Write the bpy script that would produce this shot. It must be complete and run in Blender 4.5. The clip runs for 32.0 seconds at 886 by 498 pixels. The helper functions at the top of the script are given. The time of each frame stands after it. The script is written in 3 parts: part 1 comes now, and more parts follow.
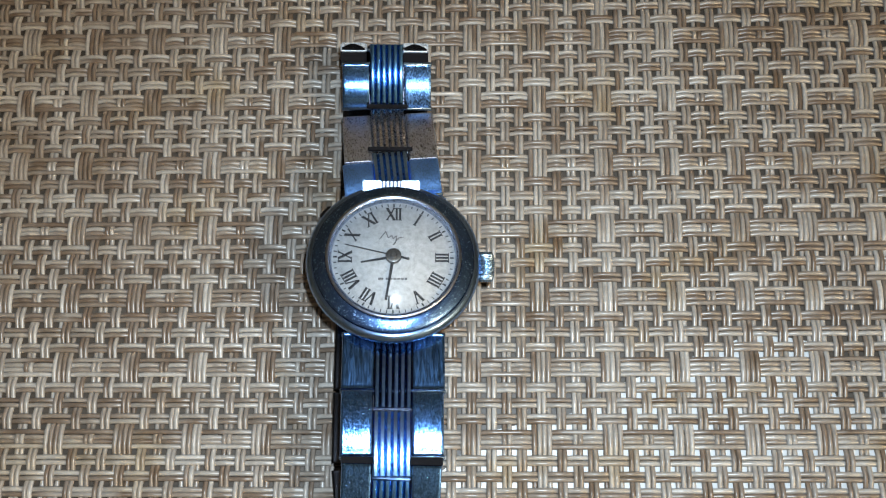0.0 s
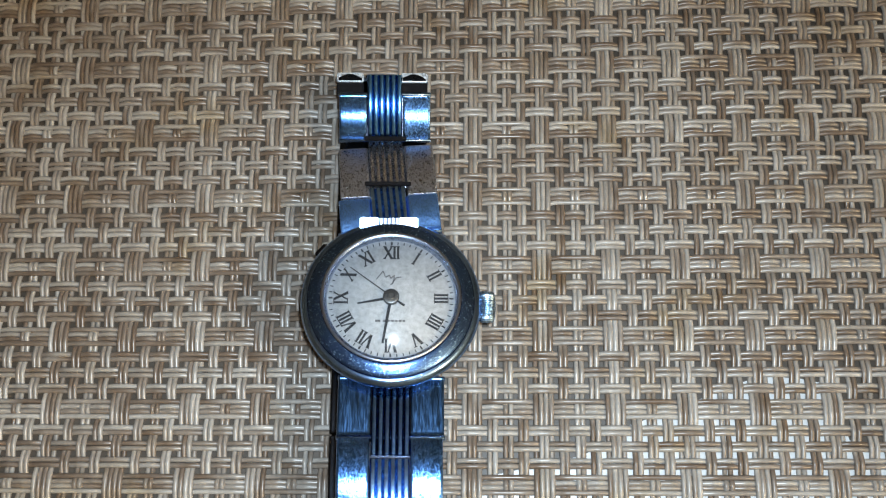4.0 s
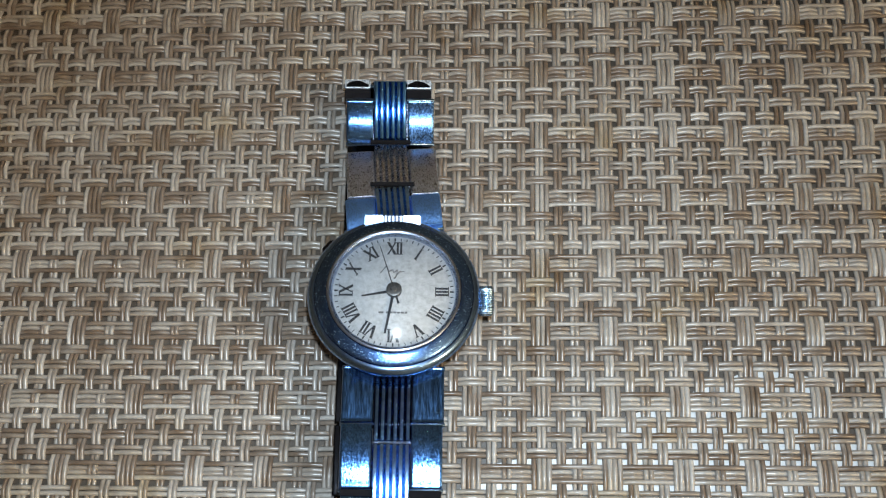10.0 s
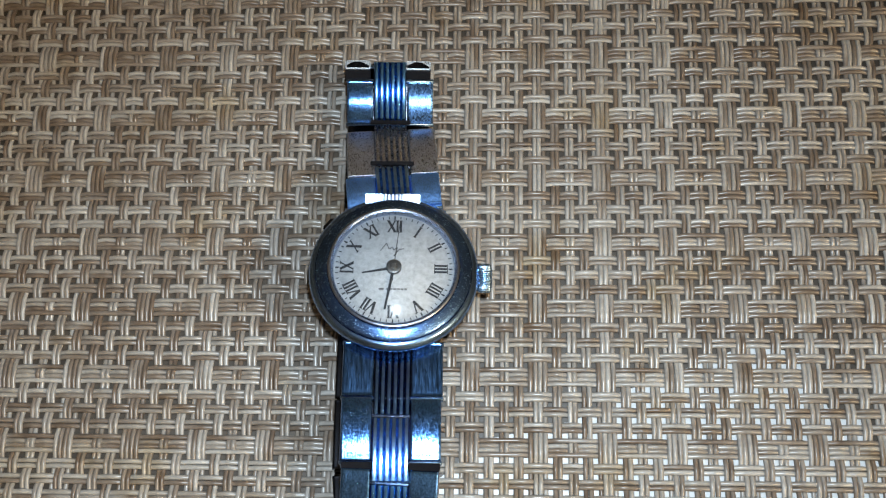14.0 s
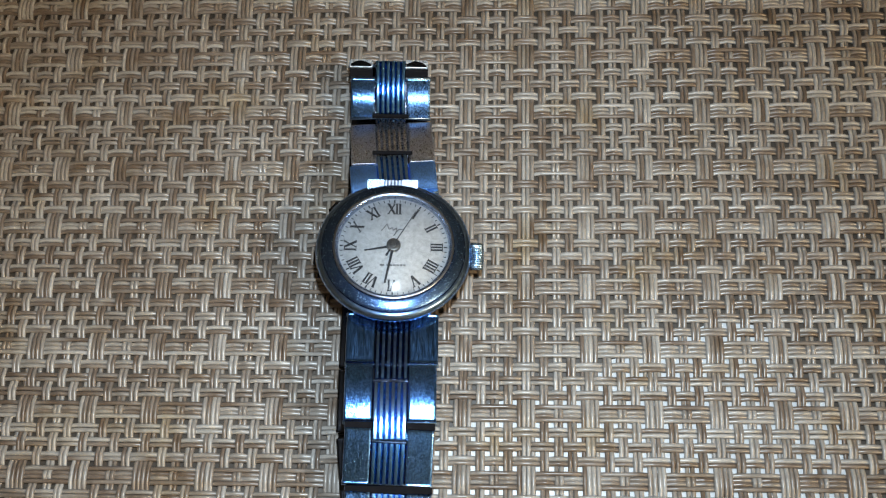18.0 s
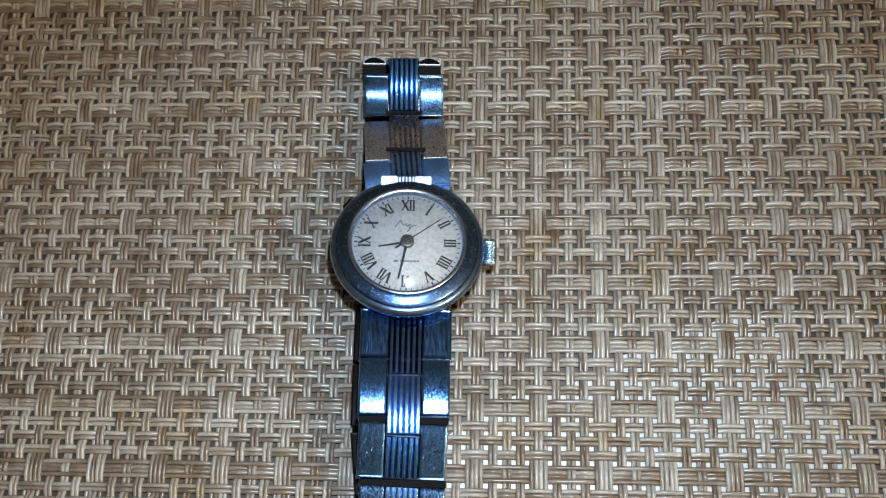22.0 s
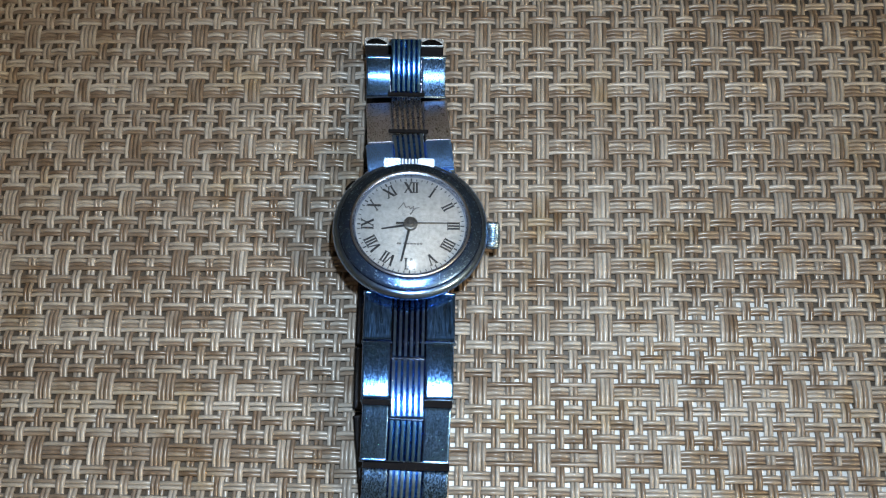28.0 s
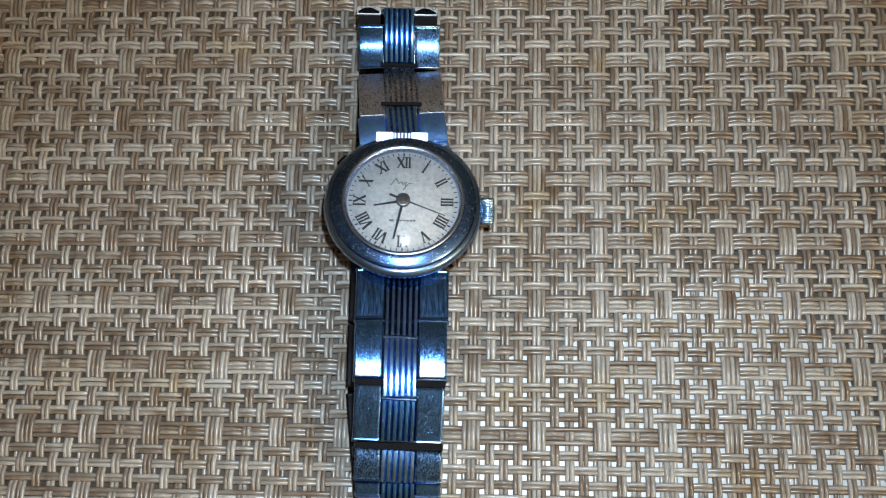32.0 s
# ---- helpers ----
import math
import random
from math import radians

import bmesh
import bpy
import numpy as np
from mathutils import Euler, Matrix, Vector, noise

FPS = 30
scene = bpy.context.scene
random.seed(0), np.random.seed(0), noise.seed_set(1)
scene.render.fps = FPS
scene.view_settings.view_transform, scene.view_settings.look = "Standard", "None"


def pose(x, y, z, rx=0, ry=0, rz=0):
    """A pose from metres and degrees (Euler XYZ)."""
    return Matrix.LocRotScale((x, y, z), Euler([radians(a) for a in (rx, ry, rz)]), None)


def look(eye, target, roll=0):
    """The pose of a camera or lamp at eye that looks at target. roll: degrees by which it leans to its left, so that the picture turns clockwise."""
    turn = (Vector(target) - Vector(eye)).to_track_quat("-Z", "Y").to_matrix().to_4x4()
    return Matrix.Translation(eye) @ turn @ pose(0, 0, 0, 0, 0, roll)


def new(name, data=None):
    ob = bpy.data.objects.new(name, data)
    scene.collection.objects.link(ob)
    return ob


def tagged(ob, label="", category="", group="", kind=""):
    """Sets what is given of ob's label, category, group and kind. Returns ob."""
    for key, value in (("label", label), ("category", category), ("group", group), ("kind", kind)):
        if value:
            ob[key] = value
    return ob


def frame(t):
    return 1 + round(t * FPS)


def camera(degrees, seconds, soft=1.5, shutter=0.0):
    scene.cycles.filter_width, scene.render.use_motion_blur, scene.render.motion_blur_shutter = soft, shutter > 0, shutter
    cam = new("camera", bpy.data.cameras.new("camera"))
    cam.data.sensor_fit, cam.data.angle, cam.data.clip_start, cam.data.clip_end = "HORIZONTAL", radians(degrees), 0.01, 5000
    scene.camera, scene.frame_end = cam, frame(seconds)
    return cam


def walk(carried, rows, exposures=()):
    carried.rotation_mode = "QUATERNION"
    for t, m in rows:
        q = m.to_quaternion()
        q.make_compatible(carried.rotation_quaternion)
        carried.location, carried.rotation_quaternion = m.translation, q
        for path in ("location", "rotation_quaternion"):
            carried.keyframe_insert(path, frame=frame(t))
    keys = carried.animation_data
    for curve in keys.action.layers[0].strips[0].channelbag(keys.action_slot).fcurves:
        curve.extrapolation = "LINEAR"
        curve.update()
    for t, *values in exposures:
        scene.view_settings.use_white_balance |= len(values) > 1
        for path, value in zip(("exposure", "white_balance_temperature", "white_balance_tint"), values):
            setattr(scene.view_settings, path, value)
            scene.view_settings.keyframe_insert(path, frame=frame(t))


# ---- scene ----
# ---- camera ----
PATH = [
    (0, 0.01415, -0.05881, 0.17828, 17.132, 2.255, 0.323),
    (0.5, 0.01368, -0.05669, 0.17687, 17.132, 2.306, 0.315),
    (1, 0.01311, -0.05476, 0.17559, 17.118, 2.253, 0.332),
    (1.5, 0.01313, -0.05450, 0.17660, 17.202, 2.376, 0.410),
    (2, 0.01323, -0.05386, 0.17586, 17.148, 2.514, 0.416),
    (2.5, 0.01372, -0.05198, 0.17415, 16.848, 2.641, 0.518),
    (3, 0.01443, -0.05081, 0.17328, 16.686, 2.716, 0.445),
    (3.5, 0.01483, -0.05023, 0.17380, 16.812, 2.645, 0.379),
    (5.5, 0.01537, -0.05371, 0.17649, 17.399, 2.473, 0.451),
    (6, 0.01591, -0.05267, 0.17559, 17.289, 2.620, 0.369),
    (6.5, 0.01627, -0.05374, 0.17708, 17.555, 2.736, 0.484),
    (7, 0.01591, -0.05375, 0.17693, 17.587, 2.716, 0.522),
    (7.5, 0.01537, -0.05428, 0.17743, 17.669, 2.618, 0.544),
    (8, 0.01540, -0.05440, 0.17639, 17.624, 2.775, 0.698),
    (8.5, 0.01625, -0.05301, 0.17554, 17.281, 3.164, 0.814),
    (9, 0.01732, -0.05294, 0.17530, 17.321, 3.343, 0.839),
    (9.5, 0.01710, -0.05373, 0.17496, 17.598, 3.250, 0.763),
    (10, 0.01769, -0.05922, 0.17970, 18.973, 3.285, 0.896),
    (10.5, 0.01786, -0.06117, 0.18441, 19.299, 3.261, 0.942),
    (11, 0.01717, -0.06047, 0.18379, 18.875, 3.064, 0.902),
    (11.5, 0.01712, -0.06022, 0.18232, 18.440, 3.136, 0.957),
    (12, 0.01726, -0.06064, 0.18072, 18.237, 3.113, 0.951),
    (12.5, 0.01708, -0.06037, 0.17963, 17.880, 3.075, 1.019),
    (13, 0.01720, -0.06096, 0.18179, 17.774, 3.044, 1.027),
    (13.5, 0.01676, -0.06005, 0.18135, 17.762, 2.917, 1.001),
    (14, 0.01723, -0.06157, 0.18225, 18.249, 2.994, 0.949),
    (14.5, 0.01774, -0.06026, 0.18329, 18.078, 3.210, 1.018),
    (16.5, 0.01577, -0.06291, 0.18958, 19.574, 2.884, 0.936),
    (17, 0.01759, -0.07034, 0.19314, 20.325, 3.006, 1.151),
    (17.5, 0.01901, -0.07342, 0.19441, 19.991, 3.141, 1.146),
    (18, 0.01881, -0.07453, 0.19480, 19.676, 2.932, 1.047),
    (18.5, 0.01883, -0.07438, 0.19492, 19.398, 2.984, 1.135),
    (19, 0.01987, -0.07377, 0.19498, 19.174, 3.269, 1.180),
    (19.5, 0.01983, -0.07327, 0.19364, 19.199, 3.362, 1.140),
    (20, 0.01890, -0.07422, 0.19480, 19.300, 3.229, 1.135),
    (20.5, 0.01799, -0.07618, 0.19683, 19.575, 3.166, 1.245),
    (21, 0.01827, -0.07536, 0.19697, 19.428, 3.344, 1.279),
    (21.5, 0.01842, -0.07505, 0.19737, 19.375, 3.402, 1.246),
    (22, 0.01801, -0.07476, 0.19650, 19.367, 3.345, 1.224),
    (22.5, 0.01748, -0.07423, 0.19524, 19.221, 3.203, 1.275),
    (23, 0.01653, -0.07250, 0.19356, 18.950, 2.991, 1.197),
    (23.5, 0.01615, -0.07215, 0.19302, 18.832, 2.880, 1.186),
    (24, 0.01715, -0.07312, 0.19539, 18.835, 3.112, 1.207),
    (24.5, 0.01736, -0.07362, 0.19645, 18.829, 3.142, 1.298),
    (25, 0.01665, -0.07375, 0.19583, 18.799, 2.941, 1.209),
    (25.5, 0.01556, -0.07397, 0.19556, 18.631, 2.686, 1.109),
    (27.5, 0.01550, -0.07430, 0.19514, 18.441, 2.728, 1.132),
    (28, 0.01525, -0.07445, 0.19568, 18.427, 2.713, 1.157),
    (28.5, 0.01561, -0.07458, 0.19507, 18.390, 2.855, 1.149),
    (29, 0.01637, -0.07529, 0.19411, 18.370, 3.039, 1.259),
    (29.5, 0.01732, -0.08065, 0.19817, 18.853, 3.174, 1.274),
    (30, 0.01827, -0.08430, 0.20007, 19.007, 3.148, 1.251),
    (30.5, 0.01810, -0.08292, 0.19887, 18.546, 3.028, 1.181),
    (31, 0.01812, -0.07909, 0.19828, 17.601, 3.046, 1.153),
    (31.5, 0.01757, -0.07414, 0.19622, 16.635, 3.005, 1.094),
    (32, 0.01702, -0.06881, 0.19384, 15.738, 2.967, 1.144),
]
cam = camera(45.0, 32.0, soft=1.18)
walk(cam, [(r[0], pose(*r[1:])) for r in PATH], [(0, 0.09), (3, 0.07), (6, 0.0), (8, -0.01), (11, 0.0), (13, 0.03), (15, -0.05), (17, -0.16), (18, -0.07), (19, -0.02), (25, -0.04), (29, -0.05), (30, -0.08), (32, -0.06)])

# ---- light ----
MM = 0.001
world = bpy.data.worlds.new("room_air")
scene.world = world
world.use_nodes = True
world.node_tree.nodes["Background"].inputs[0].default_value = (0.30, 0.34, 0.42, 1)
world.node_tree.nodes["Background"].inputs[1].default_value = 0.02


def lamp(name, kind, m, watts, colour, size):
    data = bpy.data.lights.new(name, kind)
    data.energy, data.color = watts, colour
    if kind == "AREA":
        data.shape, data.size = "DISK", size
    else:
        data.shadow_soft_size = size
    ob = new(name, data)
    ob.matrix_world = m
    return ob


# the small white LED beside the lens; unseen warm lamp added as room fill
led = lamp("led_lamp", "SPOT", look((0.022, -0.048, 0.187), (0.014, -0.042, 0)), 1.53, (0.75, 0.92, 1.06), 0.0028)
led.data.spot_size, led.data.spot_blend = radians(84), 1.0
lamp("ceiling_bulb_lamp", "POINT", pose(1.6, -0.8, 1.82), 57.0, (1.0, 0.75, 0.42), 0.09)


# ---- materials ----
def node_material(name):
    m = bpy.data.materials.new(name)
    m.use_nodes = True
    nt = m.node_tree
    return m, nt, nt.nodes["Principled BSDF"]


def noise_node(nt, scale, detail=3.0, vector=None, rough=0.55):
    n = nt.nodes.new("ShaderNodeTexNoise")
    n.inputs["Scale"].default_value, n.inputs["Detail"].default_value, n.inputs["Roughness"].default_value = scale, detail, rough
    if vector is not None:
        nt.links.new(vector, n.inputs["Vector"])
    return n


def ramp_node(nt, fac, stops):
    r = nt.nodes.new("ShaderNodeValToRGB")
    while len(r.color_ramp.elements) < len(stops):
        r.color_ramp.elements.new(0.5)
    for e, (p, c) in zip(r.color_ramp.elements, stops):
        e.position, e.color = p, (*c, 1) if len(c) == 3 else c
    nt.links.new(fac, r.inputs[0])
    return r


def coords(nt, space="Object", stretch=(1, 1, 1), shift=None):
    tc = nt.nodes.new("ShaderNodeTexCoord")
    mp = nt.nodes.new("ShaderNodeMapping")
    mp.inputs["Scale"].default_value = stretch
    nt.links.new(tc.outputs[space], mp.inputs["Vector"])
    if shift is not None:
        nt.links.new(shift, mp.inputs["Location"])
    return mp.outputs[0]


def bump_node(nt, bsdf, height, strength, distance):
    b = nt.nodes.new("ShaderNodeBump")
    b.inputs["Strength"].default_value, b.inputs["Distance"].default_value = strength, distance
    nt.links.new(height, b.inputs["Height"])
    nt.links.new(b.outputs[0], bsdf.inputs["Normal"])


def metal(name, colour, rough, grain=0.25, stretch=(1, 1, 1), scuff_glint=None):
    """Plated metal with hairline scratches and dull patches; the last argument gives scratched spots their painted
    glint colour and roughness.
    """
    m, nt, b = node_material(name)
    b.inputs["Metallic"].default_value = 1.0
    v = coords(nt, stretch=stretch)
    fine = noise_node(nt, 3700, 3, v, 0.7)
    patch = noise_node(nt, 800, 4, v, 0.65)
    mixed = nt.nodes.new("ShaderNodeMath")
    mixed.operation = "MULTIPLY_ADD"
    mixed.inputs[1].default_value = 0.3
    nt.links.new(patch.outputs[0], mixed.inputs[0])
    nt.links.new(fine.outputs[0], mixed.inputs[2])
    k = min(1.0, grain / 5.0)
    dark, light = (tuple(min(1.0, c * f) for c in colour) for f in (1 - 0.55 * k, 1 + 0.35 * k))
    lo, hi = rough * (1 - 0.4 * k), min(0.75, rough * (1 + 0.6 * k))
    nt.links.new(ramp_node(nt, mixed.outputs[0], [(0.52, dark), (0.66, colour), (0.78, light)]).outputs[0], b.inputs["Base Color"])
    if scuff_glint:
        light, hi = scuff_glint
        lo = rough
        nt.links.new(ramp_node(nt, mixed.outputs[0], [(0.75, colour), (0.81, light)]).outputs[0], b.inputs["Base Color"])
    r = ramp_node(nt, mixed.outputs[0], [(0.54, (lo, lo, lo)), (0.66, (rough, rough, rough)), (0.78, (hi, hi, hi))])
    nt.links.new(r.outputs[0], b.inputs["Roughness"])
    # sparse pits stand out of the faint overall grain
    pits = ramp_node(nt, noise_node(nt, 4600, 2, v, 0.6).outputs[0], [(0.62, (0, 0, 0)), (0.72, (1, 1, 1))])
    relief = nt.nodes.new("ShaderNodeMath")
    relief.operation = "MULTIPLY_ADD"
    relief.inputs[1].default_value = 0.45
    nt.links.new(fine.outputs[0], relief.inputs[0])
    nt.links.new(pits.outputs[0], relief.inputs[2])
    bump_node(nt, b, relief.outputs[0], 1.0, 0.000012 * grain)
    return m


def plain(name, colour, rough=0.5, metallic=0.0, vary=0.12, scale=900, bump=0.1, depth=0.00003):
    m, nt, b = node_material(name)
    b.inputs["Roughness"].default_value, b.inputs["Metallic"].default_value = rough, metallic
    n = noise_node(nt, scale, 5, coords(nt))
    nt.links.new(ramp_node(nt, n.outputs[0], [(0.25, tuple(c * (1 - vary) for c in colour)), (0.75, tuple(min(1, c * (1 + vary)) for c in colour))]).outputs[0], b.inputs["Base Color"])
    bump_node(nt, b, n.outputs[0], bump, depth)
    return m


def strand_material(name, seed, random_per_object=True, brown=0.0):
    """Extruded vinyl cord: greyish beige, with brown lengths here and there."""
    m, nt, b = node_material(name)
    info = nt.nodes.new("ShaderNodeObjectInfo") if random_per_object else nt.nodes.new("ShaderNodeNewGeometry")
    rnd = info.outputs["Random"] if random_per_object else info.outputs["Random Per Island"]
    comb = nt.nodes.new("ShaderNodeCombineXYZ")
    mul = nt.nodes.new("ShaderNodeMath")
    mul.operation = "MULTIPLY"
    mul.inputs[1].default_value = 37.0 + seed
    nt.links.new(rnd, mul.inputs[0])
    for k in range(3):
        nt.links.new(mul.outputs[0], comb.inputs[k])
    v = coords(nt, shift=comb.outputs[0])
    long_noise = noise_node(nt, 55, 2, v)
    fine = noise_node(nt, 1500, 4, v)
    add = nt.nodes.new("ShaderNodeMath")
    add.operation = "MULTIPLY_ADD"
    add.inputs[1].default_value = 0.46 + brown
    nt.links.new(rnd, add.inputs[0])
    nt.links.new(long_noise.outputs[0], add.inputs[2])
    tone = ramp_node(nt, add.outputs[0], [(0.40, (0.55, 0.53, 0.50)), (0.56, (0.46, 0.435, 0.402)), (0.70, (0.325, 0.279, 0.239)), (0.84, (0.195, 0.144, 0.108)), (0.98, (0.42, 0.39, 0.358))])
    mix = nt.nodes.new("ShaderNodeMix")
    mix.data_type, mix.blend_type = "RGBA", "MULTIPLY"
    mix.inputs[0].default_value = 0.5
    nt.links.new(tone.outputs[0], mix.inputs[6])
    nt.links.new(ramp_node(nt, fine.outputs[0], [(0.3, (0.62, 0.6, 0.58)), (0.7, (1, 1, 1))]).outputs[0], mix.inputs[7])
    blot = noise_node(nt, 260, 3, v)
    mix2 = nt.nodes.new("ShaderNodeMix")
    mix2.data_type, mix2.blend_type = "RGBA", "MULTIPLY"
    mix2.inputs[0].default_value = 0.8
    nt.links.new(mix.outputs[2], mix2.inputs[6])
    nt.links.new(ramp_node(nt, blot.outputs[0], [(0.32, (0.66, 0.63, 0.60)), (0.62, (1, 1, 1))]).outputs[0], mix2.inputs[7])
    stain = noise_node(nt, 62, 4, coords(nt))
    mix3 = nt.nodes.new("ShaderNodeMix")
    mix3.data_type, mix3.blend_type = "RGBA", "MULTIPLY"
    mix3.inputs[0].default_value = 1.0
    nt.links.new(mix2.outputs[2], mix3.inputs[6])
    nt.links.new(ramp_node(nt, stain.outputs[0], [(0.54, (1, 1, 1)), (0.70, (0.86, 0.76, 0.60))]).outputs[0], mix3.inputs[7])
    nt.links.new(mix3.outputs[2], b.inputs["Base Color"])
    b.inputs["Roughness"].default_value = 0.30
    b.inputs["Specular IOR Level"].default_value = 0.68
    bump_node(nt, b, fine.outputs[0], 0.2, 0.00003)
    return m


def clear_dome(name):
    m, nt, b = node_material(name)
    nt.nodes.remove(b)
    fr, tr, gl, mx = (nt.nodes.new("ShaderNode" + k) for k in ("Fresnel", "BsdfTransparent", "BsdfGlossy", "MixShader"))
    fr.inputs["IOR"].default_value = 1.5
    tr.inputs[0].default_value = (0.97, 0.98, 0.98, 1)
    gl.inputs["Roughness"].default_value = 0.1
    nt.links.new(fr.outputs[0], mx.inputs[0])
    nt.links.new(tr.outputs[0], mx.inputs[1])
    nt.links.new(gl.outputs[0], mx.inputs[2])
    nt.links.new(mx.outputs[0], nt.nodes["Material Output"].inputs[0])
    return m


def wood_material(name, light, dark):
    m, nt, b = node_material(name)
    v = coords(nt, stretch=(1, 12, 12))
    n = noise_node(nt, 14, 6, v)
    nt.links.new(ramp_node(nt, n.outputs[0], [(0.3, dark), (0.7, light)]).outputs[0], b.inputs["Base Color"])
    b.inputs["Roughness"].default_value = 0.45
    bump_node(nt, b, n.outputs[0], 0.15, 0.0003)
    return m


BRUSH = (1.0, 0.10, 1.0)
PITTED = (1.0, 0.6, 1.0)
# blue reflections are put into the base colours of these metals
CHROME = metal("polished_chrome", (0.085, 0.165, 0.36), 0.205, 2.4, (1, 1, 1), ((0.34, 0.58, 0.92), 0.28))
RIMCHROME = metal("bright_rim", (0.22, 0.36, 0.62), 0.17, 1.0)
RINGCHROME = metal("grey_bright_ring", (0.40, 0.46, 0.58), 0.24, 0.8)
# lit and shaded copies of one bracelet steel, chosen link by link
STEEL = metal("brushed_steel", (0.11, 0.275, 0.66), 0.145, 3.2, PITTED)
SHADEBLUE = metal("shaded_blue_steel", (0.08, 0.19, 0.42), 0.21, 2.4, BRUSH)
RIBBLUE = metal("lit_ribbed_steel", (0.30, 0.54, 0.92), 0.17, 1.8, PITTED)
CROWNMETAL = metal("fluted_chrome", (0.34, 0.50, 0.70), 0.26, 1.2)
ENDSTEEL = metal("lit_end_steel", (0.20, 0.44, 1.0), 0.43, 1.8, PITTED)
DIMSCUFF = metal("dimmed_scuff_steel", (0.10, 0.21, 0.43), 0.28, 3.2, PITTED)
SHOULDERSTEEL = metal("lit_shoulder_steel", (0.22, 0.32, 0.52), 0.38, 2.4)
PALESTEEL = metal("pale_polished_steel", (0.36, 0.50, 0.72), 0.30, 2.0)
TABSTEEL = metal("pale_worn_tab", (0.56, 0.60, 0.64), 0.34, 2.6)
BUFFSTEEL = metal("buff_bend_steel", (0.34, 0.37, 0.43), 0.46, 2.4, PITTED)
DEEPRIB = metal("shaded_ribbed_steel", (0.13, 0.26, 0.50), 0.15, 1.6, PITTED)
ROOMRIB = metal("room_ribbed_steel", (0.62, 0.63, 0.68), 0.26, 1.6, PITTED)
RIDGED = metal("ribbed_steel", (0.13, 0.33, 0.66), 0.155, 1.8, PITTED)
# blue tint left out, for plates that reflect the warm room instead
ROOMSTEEL = metal("room_tone_steel", (0.52, 0.55, 0.63), 0.36, 3.0, PITTED)
# bracelet steel with shade put into its colour
SHADESTEEL = metal("shaded_dark_steel", (0.05, 0.055, 0.07), 0.2, 0.5)
BRASS = metal("worn_grey_cap", (0.20, 0.20, 0.20), 0.42, 0.8)
DIAL = plain("silvered_dial", (0.42, 0.435, 0.455), 0.55, 0.0, 0.26, 1600, 0.3, 0.00006)
# near-black without sheen, for shade painted into gaps and recesses
GAPSHADE = plain("gap_shade_black", (0.012, 0.012, 0.014), 0.95)
GAPSHADE.node_tree.nodes["Principled BSDF"].inputs["Specular IOR Level"].default_value = 0.0
BLACK = plain("black_print", (0.026, 0.029, 0.036), 0.45)
GREY = plain("grey_print", (0.13, 0.13, 0.14), 0.5)
GLASS = clear_dome("acrylic_dome")
CORD = strand_material("vinyl_cord", 0.0, True, -0.12)
CORD_UP = strand_material("vinyl_cord_upright", 9.0, True, 0.14)
CORD_REST = strand_material("vinyl_cord_rest", 5.0, False)
TABLE = wood_material("grey_table_wood", (0.125, 0.098, 0.074), (0.080, 0.060, 0.044))
PAPER = plain("white_paper", (0.83, 0.82, 0.80), 0.35, 0, 0.02, 500)
PLASTER = plain("wall_plaster", (0.45, 0.45, 0.46), 0.9, 0, 0.06, 3, 0.1, 0.002)
CEILING = plain("ceiling_paint", (0.75, 0.76, 0.78), 0.9, 0, 0.04, 3, 0.1, 0.002)
FLOOR = wood_material("floor_wood", (0.22, 0.12, 0.06), (0.12, 0.06, 0.03))


# ---- mesh helpers ----
def link_mesh(name, verts, faces, material, parent=None, label="", smooth=True):
    me = bpy.data.meshes.new(name)
    me.from_pydata([tuple(v) for v in verts], [], faces)
    me.materials.append(material)
    if smooth:
        me.polygons.foreach_set("use_smooth", [True] * len(me.polygons))
    ob = new(name, me)
    ob.parent = parent
    if label:
        tagged(ob, label)
    return ob


def part(name, bm, material, parent, label="", smooth=True):
    bmesh.ops.recalc_face_normals(bm, faces=bm.faces)
    me = bpy.data.meshes.new(name)
    bm.to_mesh(me)
    bm.free()
    me.materials.append(material)
    if smooth:
        me.polygons.foreach_set("use_smooth", [True] * len(me.polygons))
    ob = new(name, me)
    ob.parent = parent
    if label:
        tagged(ob, label)
    return ob


def hard(ob, degrees=35):
    """Crisp edges where faces meet at more than that angle."""
    ob.data.set_sharp_from_angle(angle=radians(degrees))
    return ob


def lathe(profile, steps=96, closed=False, wave=None):
    """A bmesh turned from (radius, height) pairs in millimetres; wave(angle) adds to the radius."""
    bm = bmesh.new()
    rings = []
    for r, z in profile:
        if r < 1e-6:
            rings.append([bm.verts.new((0, 0, z * MM))])
        else:
            rings.append([bm.verts.new(((r + (wave(a, r, z) if wave else 0)) * math.cos(a) * MM, (r + (wave(a, r, z) if wave else 0)) * math.sin(a) * MM, z * MM)) for a in (2 * math.pi * k / steps for k in range(steps))])
    pairs = list(zip(rings, rings[1:])) + ([(rings[-1], rings[0])] if closed else [])
    for a, b in pairs:
        for k in range(steps):
            q = [a[k % len(a)], a[(k + 1) % len(a)], b[(k + 1) % len(b)], b[k % len(b)]]
            q = list(dict.fromkeys(q))
            if len(q) > 2:
                bm.faces.new(q)
    return bm


